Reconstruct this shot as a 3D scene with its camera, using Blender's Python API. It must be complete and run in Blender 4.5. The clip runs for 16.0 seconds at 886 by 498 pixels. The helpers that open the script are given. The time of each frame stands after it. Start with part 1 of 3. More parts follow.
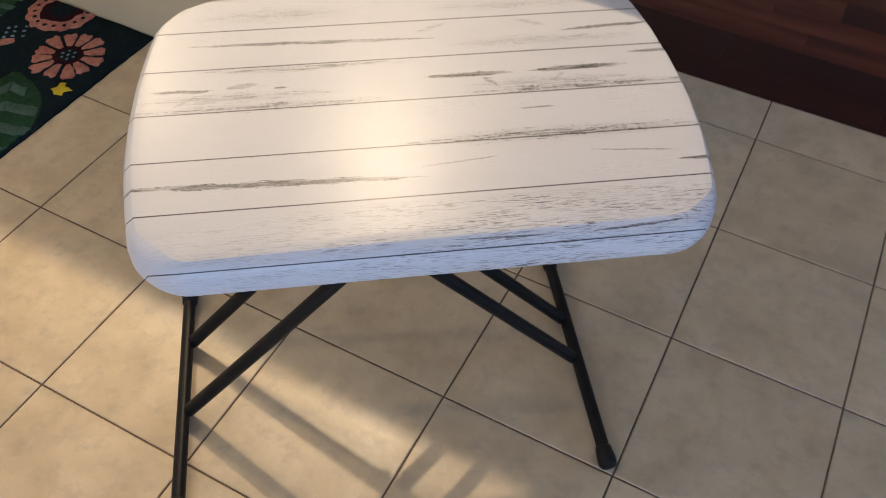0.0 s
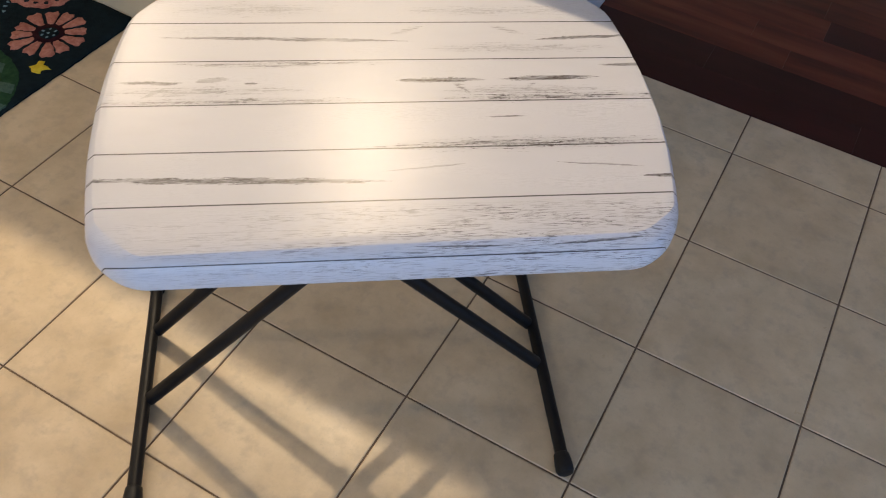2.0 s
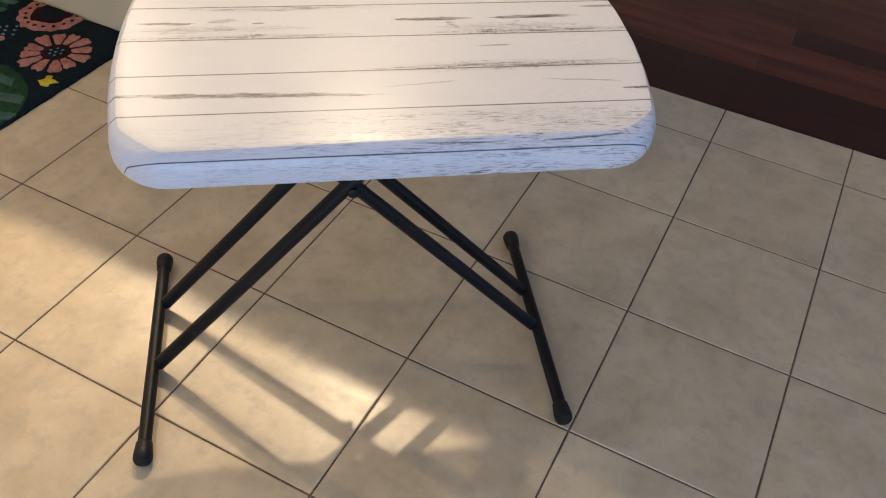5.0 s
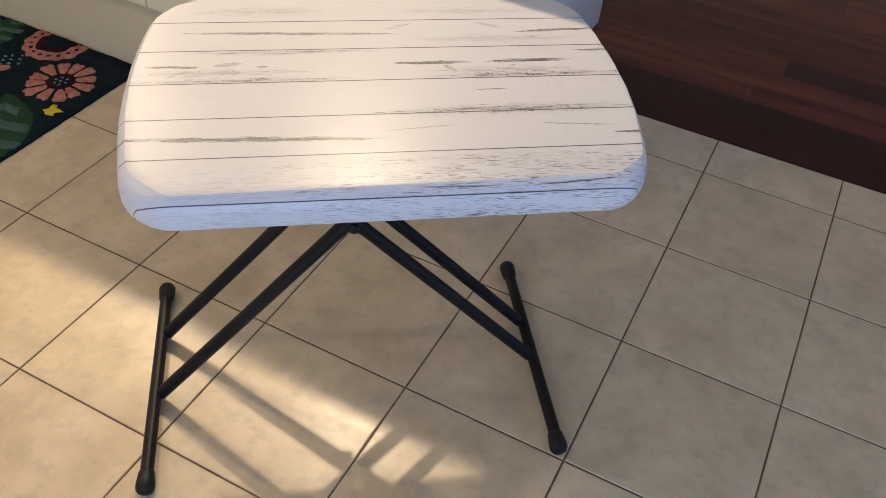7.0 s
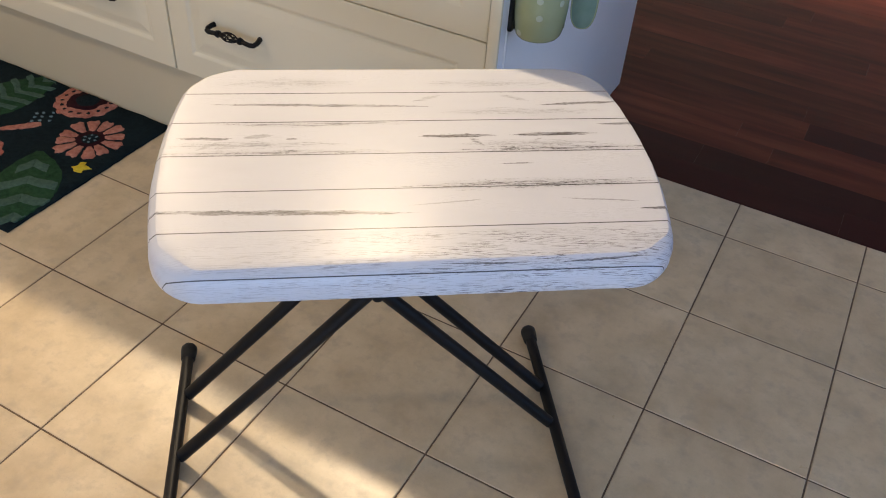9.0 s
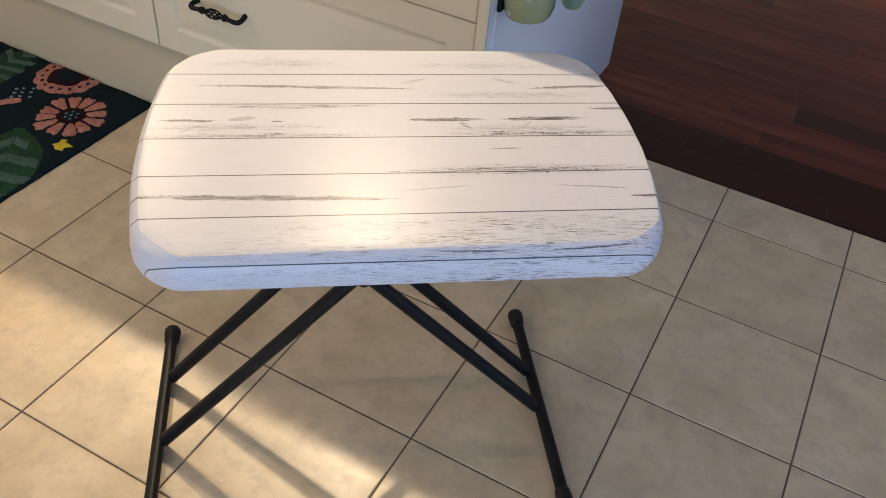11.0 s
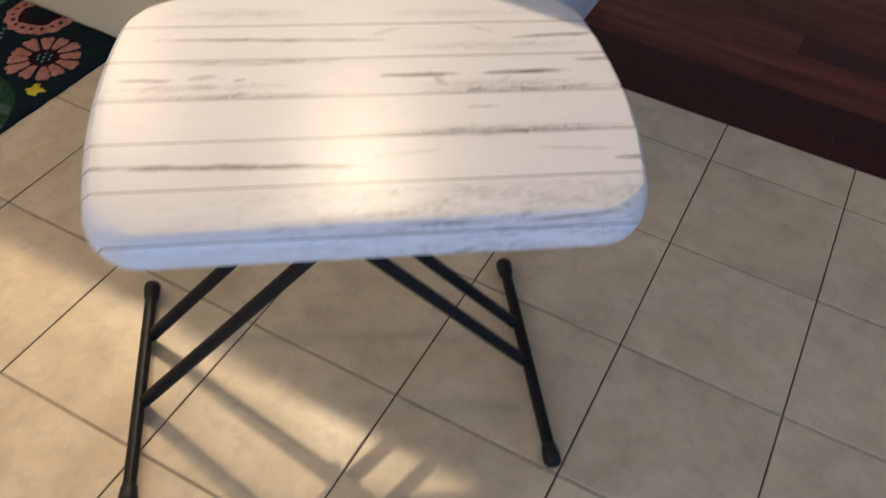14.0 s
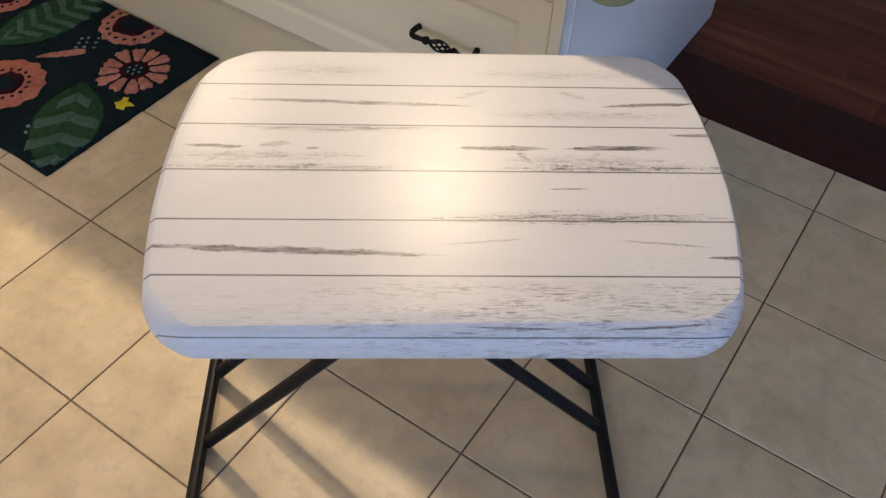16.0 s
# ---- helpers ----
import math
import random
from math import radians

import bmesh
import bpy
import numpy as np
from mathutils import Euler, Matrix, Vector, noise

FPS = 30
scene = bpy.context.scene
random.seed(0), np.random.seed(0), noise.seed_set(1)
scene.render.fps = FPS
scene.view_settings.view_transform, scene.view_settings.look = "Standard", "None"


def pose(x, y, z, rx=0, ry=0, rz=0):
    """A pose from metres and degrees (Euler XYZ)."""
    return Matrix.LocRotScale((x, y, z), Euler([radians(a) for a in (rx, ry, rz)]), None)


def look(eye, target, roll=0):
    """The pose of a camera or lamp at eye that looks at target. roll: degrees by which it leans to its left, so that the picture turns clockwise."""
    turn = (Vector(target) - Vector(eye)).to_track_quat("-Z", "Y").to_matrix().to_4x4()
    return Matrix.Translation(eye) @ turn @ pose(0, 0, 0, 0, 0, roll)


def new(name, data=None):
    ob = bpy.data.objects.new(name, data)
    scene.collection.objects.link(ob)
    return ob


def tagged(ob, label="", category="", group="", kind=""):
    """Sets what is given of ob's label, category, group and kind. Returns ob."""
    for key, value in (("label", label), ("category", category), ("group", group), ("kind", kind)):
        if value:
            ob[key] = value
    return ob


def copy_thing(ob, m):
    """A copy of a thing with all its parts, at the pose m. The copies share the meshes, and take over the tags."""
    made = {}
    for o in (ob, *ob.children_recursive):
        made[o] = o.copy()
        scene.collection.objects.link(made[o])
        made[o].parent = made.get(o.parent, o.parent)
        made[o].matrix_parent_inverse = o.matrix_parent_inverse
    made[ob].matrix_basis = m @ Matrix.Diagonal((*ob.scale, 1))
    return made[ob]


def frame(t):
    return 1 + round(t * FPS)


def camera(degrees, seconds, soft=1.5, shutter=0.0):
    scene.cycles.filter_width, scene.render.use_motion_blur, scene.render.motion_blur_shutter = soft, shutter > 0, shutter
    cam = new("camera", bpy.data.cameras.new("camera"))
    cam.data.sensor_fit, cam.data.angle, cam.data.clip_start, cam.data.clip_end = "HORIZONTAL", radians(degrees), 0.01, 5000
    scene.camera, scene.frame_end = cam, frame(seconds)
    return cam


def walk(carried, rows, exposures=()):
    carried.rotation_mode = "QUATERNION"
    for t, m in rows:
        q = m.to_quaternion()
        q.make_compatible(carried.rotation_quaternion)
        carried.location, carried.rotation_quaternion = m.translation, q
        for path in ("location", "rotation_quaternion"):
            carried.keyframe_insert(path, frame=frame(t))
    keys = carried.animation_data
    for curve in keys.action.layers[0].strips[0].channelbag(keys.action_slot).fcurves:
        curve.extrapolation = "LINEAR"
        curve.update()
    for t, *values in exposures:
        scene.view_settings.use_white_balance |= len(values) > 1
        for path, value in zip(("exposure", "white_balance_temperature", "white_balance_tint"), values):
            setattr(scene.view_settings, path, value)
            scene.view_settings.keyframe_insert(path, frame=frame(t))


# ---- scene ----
cam = camera(54.9, 16.0, soft=0.9, shutter=0.9)
PATH = [
    (0, (0.354, -0.747, 1.378), (-0.221, 0.425, -0.137), 2.1),
    (0.5, (0.342, -0.782, 1.389), (-0.198, 0.448, -0.093), 4.8),
    (1, (0.336, -0.781, 1.389), (-0.192, 0.461, -0.087), 6.4),
    (1.5, (0.367, -0.739, 1.391), (-0.151, 0.469, -0.116), 6.2),
    (2, (0.373, -0.724, 1.392), (-0.164, 0.453, -0.134), 6.1),
    (2.5, (0.407, -0.689, 1.347), (-0.173, 0.595, -0.072), 6.4),
    (3, (0.428, -0.703, 1.274), (-0.273, 0.568, -0.102), 4.4),
    (3.5, (0.446, -0.822, 1.257), (-0.18, 0.427, -0.174), 3.3),
    (4, (0.465, -0.887, 1.283), (-0.131, 0.373, -0.152), 4.0),
    (4.5, (0.468, -0.902, 1.292), (-0.117, 0.38, -0.127), 4.2),
    (7, (0.466, -0.912, 1.345), (-0.13, 0.414, -0.028), 4.7),
    (7.5, (0.464, -0.909, 1.345), (-0.155, 0.425, -0.01), 3.1),
    (8, (0.472, -0.91, 1.371), (-0.184, 0.469, 0.08), 2.0),
    (8.5, (0.46, -0.906, 1.372), (-0.211, 0.479, 0.096), 2.9),
    (9, (0.443, -0.899, 1.374), (-0.225, 0.472, 0.079), 4.3),
    (11.5, (0.429, -0.88, 1.373), (-0.185, 0.471, 0.032), 5.7),
    (12, (0.426, -0.878, 1.371), (-0.183, 0.465, 0.019), 5.7),
    (12.5, (0.423, -0.876, 1.372), (-0.179, 0.458, 0.009), 5.7),
    (13, (0.419, -0.875, 1.369), (-0.173, 0.457, -0.001), 6.0),
    (13.5, (0.416, -0.861, 1.368), (-0.172, 0.456, -0.018), 5.9),
    (14, (0.427, -0.789, 1.382), (-0.133, 0.45, -0.085), 5.1),
    (14.5, (0.424, -0.678, 1.443), (-0.225, 0.533, -0.01), 5.3),
    (15, (0.402, -0.647, 1.433), (-0.285, 0.54, -0.023), 2.2),
    (15.5, (0.363, -0.644, 1.422), (-0.345, 0.496, -0.06), 2.1),
    (16, (0.361, -0.658, 1.422), (-0.346, 0.453, -0.083), 2.4),
]
EXPOSURES = ((0, -0.20), (0.5, -0.14), (2, -0.16), (2.5, -0.13), (3, -0.11), (3.5, -0.02), (4.5, -0.04), (7, -0.04), (8, 0.0), (9, 0.0), (11.5, 0.0), (13.5, -0.03), (14.5, -0.15), (15.5, -0.16), (16, -0.18))
walk(cam, [(t, look(eye, target, roll)) for t, eye, target, roll in PATH], EXPOSURES)


# ---------------------------------------------------------------- light
LAMP = (-0.98, 1.41, 2.44)
LAMP_2 = (-2.25, 1.37, 2.44)
# unseen lamp, added to warm the floor on the left
FILL_LAMP = (-2.25, -1.1, 2.44)


def daylight():
    world = bpy.data.worlds.new("sky")
    world.use_nodes = True
    scene.world = world
    nt = world.node_tree
    bg = nt.nodes["Background"]
    sky = nt.nodes.new("ShaderNodeTexSky")
    sky.sky_type, sky.sun_disc = "NISHITA", False
    sky.sun_elevation, sky.sun_rotation = radians(12), radians(200)
    nt.links.new(sky.outputs["Color"], bg.inputs["Color"])
    bg.inputs["Strength"].default_value = 0.1


def area_light(name, m, sx, sy, power, colour):
    data = bpy.data.lights.new(name, "AREA")
    data.shape, data.size, data.size_y, data.energy, data.color = "RECTANGLE", sx, sy, power, colour
    ob = new(name, data)
    ob.matrix_world = m
    return ob


daylight()
for place, power in ((LAMP, 59), (LAMP_2, 36), (FILL_LAMP, 15)):
    bulb = bpy.data.lights.new("downlight_and_fill_light", "AREA")
    bulb.shape, bulb.size, bulb.energy, bulb.color = "DISK", 0.06, power, (1.0, 0.78, 0.515)
    new("downlight_and_fill_light", bulb).location = place
area_light("east_window_light", look((3.30, 0.1, 1.15), (0, 0.1, 1.15)), 2.9, 1.9, 30, (0.22, 0.45, 1.0))
area_light("south_window_light", look((1.0, -2.95, 0.95), (1.0, 0, 0.95)), 2.2, 1.1, 52, (0.42, 0.62, 1.0))


# ---------------------------------------------------------------- materials
class Nodes:
    """Small wrapper for building node trees."""

    def __init__(self, name):
        self.mat = bpy.data.materials.new(name)
        self.mat.use_nodes = True
        self.nt = self.mat.node_tree
        self.bsdf = self.nt.nodes["Principled BSDF"]

    def put(self, value, socket):
        if hasattr(value, "is_output"):
            self.nt.links.new(value, socket)
        elif value is not None:
            socket.default_value = value

    def node(self, kind, ins=None, **props):
        n = self.nt.nodes.new(kind)
        for k, v in props.items():
            setattr(n, k, v)
        for k, v in (ins or {}).items():
            self.put(v, n.inputs[k])
        return n

    def math(self, op, a, b=None, c=None, clamp=False):
        n = self.node("ShaderNodeMath", operation=op, use_clamp=clamp)
        for i, v in enumerate((a, b, c)):
            self.put(v, n.inputs[i])
        return n.outputs[0]

    def mix(self, f, a, b, blend="MIX"):
        n = self.node("ShaderNodeMix", data_type="RGBA", blend_type=blend)
        self.put(f, n.inputs[0])
        self.put(a, n.inputs[6])
        self.put(b, n.inputs[7])
        return n.outputs[2]

    def ramp(self, f, stops):
        n = self.node("ShaderNodeValToRGB", {0: f})
        el = n.color_ramp.elements
        while len(el) < len(stops):
            el.new(0.5)
        for e, (p, col) in zip(el, stops):
            e.position = p
            e.color = col if len(col) == 4 else (*col, 1)
        return n.outputs[0]

    def coords(self, scale=(1, 1, 1), which="Object"):
        tc = self.node("ShaderNodeTexCoord")
        return self.node("ShaderNodeMapping", {0: tc.outputs[which], 3: scale}).outputs[0]

    def noise(self, vec, scale, detail=4, rough=0.55):
        return self.node("ShaderNodeTexNoise", {"Vector": vec, "Scale": scale, "Detail": detail, "Roughness": rough}).outputs[0]

    def bump(self, height, strength=0.2, distance=0.002):
        self.put(self.node("ShaderNodeBump", {"Height": height, "Strength": strength, "Distance": distance}).outputs[0], self.bsdf.inputs["Normal"])

    def set(self, **k):
        for key, v in k.items():
            self.put(v, self.bsdf.inputs[key.replace("_", " ")])
        return self.mat


def c4(r, g, b):
    return (r, g, b, 1)


def mat_paint(name, a, b, rough=0.35, bump=0.05):
    n = Nodes(name)
    v = n.coords()
    big = n.noise(v, 2.3, 3)
    fine = n.noise(v, 140, 3)
    col = n.mix(n.math("MULTIPLY", big, 0.9), c4(*a), c4(*b))
    n.bump(n.math("ADD", fine, n.math("MULTIPLY", n.noise(v, 9, 2), 2.0)), bump, 0.001)
    return n.set(Base_Color=col, Roughness=n.math("MULTIPLY_ADD", fine, 0.15, rough - 0.07))


def mat_tile():
    n = Nodes("ceramic_tile")
    v = n.coords()
    rnd = n.node("ShaderNodeObjectInfo").outputs["Random"]
    shift = n.node("ShaderNodeCombineXYZ", {0: n.math("MULTIPLY", rnd, 37.0), 1: n.math("MULTIPLY", rnd, 91.0), 2: 0.0}).outputs[0]
    w = n.node("ShaderNodeVectorMath", {0: v, 1: shift}, operation="ADD").outputs[0]
    cloud = n.noise(w, 9, 5, 0.6)
    blot = n.noise(w, 26, 4, 0.6)
    speck = n.noise(w, 260, 2, 0.5)
    col = n.ramp(cloud, [(0.30, (0.436, 0.336, 0.211)), (0.52, (0.540, 0.426, 0.276)), (0.72, (0.620, 0.500, 0.336))])
    col = n.mix(n.ramp(blot, [(0.50, (0, 0, 0)), (0.70, (0.55, 0.55, 0.55))]), col, c4(0.375, 0.300, 0.215))
    col = n.mix(n.math("MULTIPLY", n.ramp(speck, [(0.60, (0, 0, 0)), (0.72, (1, 1, 1))]), 0.25), col, c4(0.33, 0.29, 0.24))
    tone = n.math("MULTIPLY_ADD", rnd, 0.10, 0.95)
    col = n.mix(1.0, col, n.node("ShaderNodeCombineColor", {0: tone, 1: tone, 2: tone}).outputs[0], "MULTIPLY")
    n.bump(n.math("ADD", n.math("MULTIPLY", cloud, 3.0), n.math("MULTIPLY", speck, 0.4)), 0.12, 0.0015)
    return n.set(Base_Color=col, Roughness=n.math("MULTIPLY_ADD", blot, 0.20, 0.22))


def mat_grout():
    n = Nodes("grout")
    v = n.coords()
    col = n.ramp(n.noise(v, 14, 5), [(0.3, (0.075, 0.050, 0.031)), (0.7, (0.17, 0.115, 0.072))])
    n.bump(n.noise(v, 400, 2), 0.4, 0.001)
    return n.set(Base_Color=col, Roughness=0.9)


def mat_board(name, dark, mid, light):
    n = Nodes(name)
    tc = n.node("ShaderNodeTexCoord")
    rnd = n.node("ShaderNodeObjectInfo").outputs["Random"]
    shift = n.node("ShaderNodeCombineXYZ", {0: n.math("MULTIPLY", rnd, 53.0), 1: n.math("MULTIPLY", rnd, 17.0), 2: 0.0}).outputs[0]
    w = n.node("ShaderNodeVectorMath", {0: tc.outputs["Object"], 1: shift}, operation="ADD").outputs[0]
    s = n.node("ShaderNodeMapping", {0: w, 3: (1.1, 9, 1)}).outputs[0]
    grain = n.noise(s, 2.2, 4, 0.5)
    pore = n.noise(n.node("ShaderNodeMapping", {0: w, 3: (9, 260, 1)}).outputs[0], 2.0, 3)
    col = n.ramp(grain, [(0.30, dark), (0.52, mid), (0.75, light)])
    col = n.mix(n.math("MULTIPLY", n.ramp(pore, [(0.55, (0, 0, 0)), (0.7, (1, 1, 1))]), 0.06), col, c4(*[x * 0.5 for x in dark]))
    tone = n.math("MULTIPLY_ADD", rnd, 0.80, 0.55)
    col = n.mix(1.0, col, n.node("ShaderNodeCombineColor", {0: tone, 1: tone, 2: tone}).outputs[0], "MULTIPLY")
    n.bump(grain, 0.04, 0.001)
    return n.set(Base_Color=col, Roughness=n.math("MULTIPLY_ADD", grain, 0.10, 0.30), Specular_IOR_Level=0.12)


def mat_black_metal(name="black_powder_coat", rough=0.42):
    n = Nodes(name)
    v = n.coords()
    n.bump(n.noise(v, 420, 2), 0.18, 0.0006)
    return n.set(Base_Color=n.ramp(n.noise(v, 11, 4), [(0.3, (0.006, 0.006, 0.006)), (0.7, (0.012, 0.011, 0.011))]), Roughness=rough, Specular_IOR_Level=0.17)


def mat_plain(name, a, b, scale, rough, bump=0.1, dist=0.001, **more):
    n = Nodes(name)
    v = n.coords()
    f = n.noise(v, scale, 4)
    n.bump(n.noise(v, scale * 9, 2), bump, dist)
    return n.set(Base_Color=n.ramp(f, [(0.3, a), (0.7, b)]), Roughness=rough, **more)


def mat_pile(name, a, b):
    """Tufted rug pile: fibres seen end on."""
    n = Nodes(name)
    v = n.coords()
    big = n.noise(v, 13, 4, 0.6)
    tuft = n.node("ShaderNodeTexVoronoi", {"Vector": v, "Scale": 330.0}).outputs["Distance"]
    streak = n.noise(n.node("ShaderNodeMapping", {0: v, 3: (120, 300, 60)}).outputs[0], 2.0, 3)
    col = n.ramp(n.math("ADD", n.math("MULTIPLY", n.noise(v, 75, 3, 0.6), 0.45), n.math("ADD", n.math("MULTIPLY", big, 0.3), n.math("MULTIPLY", streak, 0.25))), [(0.38, a), (0.62, b)])
    n.bump(n.math("SUBTRACT", n.math("MULTIPLY", streak, 0.8), tuft), 0.5, 0.003)
    return n.set(Base_Color=col, Roughness=0.95, Specular_IOR_Level=0.1)


# plank seams and dark grain streaks of the printed cover, in the tabletop's own metres
SEAMS = (0.168, 0.084, -0.003, -0.088, -0.174, -0.2595)
# x from, x to, y, sag, half width, strength
STREAKS = (
    (-0.310, 0.045, 0.131, -0.012, 0.0050, 0.75), (0.205, 0.362, 0.131, 0.009, 0.0046, 0.85),
    (0.008, 0.134, 0.0405, 0.000, 0.0062, 0.95), (0.146, 0.291, 0.0425, 0.002, 0.0066, 1.0),
    (-0.345, -0.255, 0.041, -0.002, 0.0044, 0.8), (-0.260, -0.020, 0.0750, 0.000, 0.0080, 0.40),
    (-0.385, -0.020, 0.0030, 0.000, 0.0110, 0.60), (0.050, 0.385, 0.0045, 0.002, 0.0120, 0.75),
    (-0.040, 0.365, -0.0830, 0.002, 0.0160, 0.72), (-0.385, 0.000, -0.1365, -0.014, 0.0070, 0.85),
    (0.295, 0.395, -0.1445, 0.000, 0.0036, 0.95), (0.005, 0.130, -0.2450, -0.004, 0.0024, 0.9),
    (0.155, 0.295, -0.2440, 0.008, 0.0024, 0.9), (0.116, 0.178, -0.0330, 0.000, 0.0019, 0.75),
    (-0.020, 0.090, -0.1220, 0.012, 0.0020, 0.45), (0.195, 0.310, -0.1240, -0.012, 0.0020, 0.55),
    (0.290, 0.385, 0.0690, 0.000, 0.0046, 0.75), (-0.135, -0.112, -0.2440, 0.002, 0.0018, 0.6),
    (-0.183, -0.165, 0.038, 0.000, 0.0032, 0.8), (0.086, 0.112, 0.022, -0.024, 0.0110, 0.55),
    (0.172, 0.200, 0.022, 0.024, 0.0110, 0.55), (-0.310, -0.275, 0.022, 0.024, 0.0050, 0.40),
    (-0.300, -0.060, 0.200, 0.000, 0.0240, 0.26), (0.010, 0.060, 0.150, 0.020, 0.0080, 0.40),
    (0.150, 0.200, 0.150, -0.020, 0.0080, 0.45), (-0.385, -0.090, 0.0230, 0.000, 0.0150, 0.42),
    (0.040, 0.330, 0.1080, 0.000, 0.0150, 0.30), (0.060, 0.300, 0.0180, 0.000, 0.0140, 0.40),
    (0.020, 0.310, 0.1960, 0.000, 0.0180, 0.24), (-0.300, 0.030, 0.0780, 0.000, 0.0085, 0.55),
    (-0.245, -0.200, 0.046, 0.006, 0.0070, 0.50),
)


def mat_vinyl():
    """White plank print on adhesive vinyl, satin."""
    n = Nodes("plank_print_vinyl")
    tc = n.node("ShaderNodeTexCoord")
    sep = n.node("ShaderNodeSeparateXYZ", {0: tc.outputs["Object"]})
    x, y, z = sep.outputs
    # the sheet folds down over the rim: unroll it along y there
    long_side = n.math("DIVIDE", n.math("SUBTRACT", n.math("ABSOLUTE", y), 0.20), 0.04, clamp=True)
    fold = n.math("MULTIPLY", n.math("MAXIMUM", n.math("SUBTRACT", -0.002, z), 0.0), long_side)
    side = n.math("SUBTRACT", n.math("MULTIPLY", n.math("GREATER_THAN", y, 0.0), 2.0), 1.0)
    yy = n.math("MULTIPLY_ADD", n.math("MULTIPLY", fold, side), 0.9, y)
    flat = n.node("ShaderNodeCombineXYZ", {0: x, 1: yy, 2: 0.0}).outputs[0]
    wob = n.noise(n.node("ShaderNodeMapping", {0: flat, 3: (14, 14, 1)}).outputs[0], 1.0, 3)
    wobble = n.math("MULTIPLY", n.math("SUBTRACT", wob, 0.5), 0.006)
    fibre = n.noise(n.node("ShaderNodeMapping", {0: flat, 3: (24, 470, 1)}).outputs[0], 1.0, 4, 0.6)
    dash = n.noise(n.node("ShaderNodeMapping", {0: flat, 3: (38, 620, 1)}).outputs[0], 1.0, 2, 0.5)
    dash2 = n.noise(n.node("ShaderNodeMapping", {0: flat, 1: (3.1, 7.7, 0), 3: (70, 900, 1)}).outputs[0], 1.0, 2, 0.5)
    patch = n.noise(n.node("ShaderNodeMapping", {0: flat, 3: (5, 17, 1)}).outputs[0], 1.0, 3)
    grit = n.noise(n.node("ShaderNodeMapping", {0: flat, 3: (170, 420, 1)}).outputs[0], 1.0, 3, 0.6)
    rag = n.math("ADD", n.math("MULTIPLY", fibre, 0.68), n.math("MULTIPLY", grit, 0.32))
    ink = None
    for x0, x1, y0, sag, half, strength in STREAKS:
        u = n.math("MULTIPLY_ADD", x, 2 / (x1 - x0), -(x0 + x1) / (x1 - x0))
        lens = n.math("SUBTRACT", 1.0, n.math("MULTIPLY", u, u))
        mid = n.math("ADD", n.math("MULTIPLY_ADD", u, sag / 2, y0), wobble)
        off = n.math("ABSOLUTE", n.math("SUBTRACT", yy, mid))
        env = n.math("SUBTRACT", n.math("POWER", n.math("MAXIMUM", lens, 0.0), 0.6), n.math("DIVIDE", off, half))
        broad = half > 0.0075
        m = n.math("MULTIPLY_ADD", env, 0.17 if broad else 0.39, n.math("SUBTRACT", rag, 0.59 if broad else 0.575))
        m = n.math("MULTIPLY", n.math("MULTIPLY", m, 11.0, clamp=True), min(1.0, strength * (1.3 if broad else 1.05)))
        m = n.math("MULTIPLY", m, n.math("GREATER_THAN", env, 0.0))
        if broad:
            m = n.math("MAXIMUM", m, n.math("MULTIPLY", n.math("MULTIPLY", n.math("MAXIMUM", env, 0.0), patch), 0.62 * strength))
        ink = m if ink is None else n.math("MAXIMUM", ink, m)
    ink = n.math("MULTIPLY", ink, n.math("MULTIPLY_ADD", n.ramp(grit, [(0.40, (0, 0, 0)), (0.62, (1, 1, 1))]), 0.25, 0.75))
    fade = n.ramp(n.noise(n.node("ShaderNodeMapping", {0: flat, 1: (1.3, 0.4, 0), 3: (26, 150, 1)}).outputs[0], 1.0, 4, 0.6), [(0.34, (0.42, 0.42, 0.42)), (0.56, (1, 1, 1))])
    ink = n.math("MULTIPLY", ink, fade)
    # short dashes of bare grain, thick on the front plank, sparse elsewhere
    front = n.math("SUBTRACT", 1.0, n.math("DIVIDE", n.math("ADD", yy, 0.190), 0.012, clamp=True), clamp=True)
    along = n.math("MULTIPLY_ADD", x, 2.3, 0.75, clamp=True)
    clump = n.ramp(n.noise(n.node("ShaderNodeMapping", {0: flat, 3: (11, 60, 1)}).outputs[0], 1.0, 3), [(0.36, (0.1, 0.1, 0.1)), (0.60, (1, 1, 1))])
    thick = n.math("MULTIPLY", n.math("MULTIPLY", front, clump), n.math("MULTIPLY_ADD", along, 0.68, 0.12))
    thick = n.math("MAXIMUM", thick, n.math("MULTIPLY", n.ramp(patch, [(0.50, (0, 0, 0)), (0.68, (1, 1, 1))]), 0.14))
    # wrinkled front corners: denser dark dashes colour in the creases' shade, with a bump
    crease = n.math("MULTIPLY", n.math("DIVIDE", n.math("SUBTRACT", n.math("ABSOLUTE", x), n.math("SUBTRACT", 0.325, n.math("MULTIPLY", n.math("GREATER_THAN", x, 0.0), 0.04))), 0.04, clamp=True), n.math("DIVIDE", n.math("SUBTRACT", -0.195, yy), 0.03, clamp=True))
    thick = n.math("MAXIMUM", thick, n.math("MULTIPLY", crease, 0.75))
    d1 = n.ramp(dash, [(0.56, (0, 0, 0)), (0.62, (1, 1, 1))])
    d2 = n.ramp(dash2, [(0.58, (0, 0, 0)), (0.64, (1, 1, 1))])
    ink = n.math("MAXIMUM", ink, n.math("MULTIPLY", n.math("MAXIMUM", d1, d2), thick))
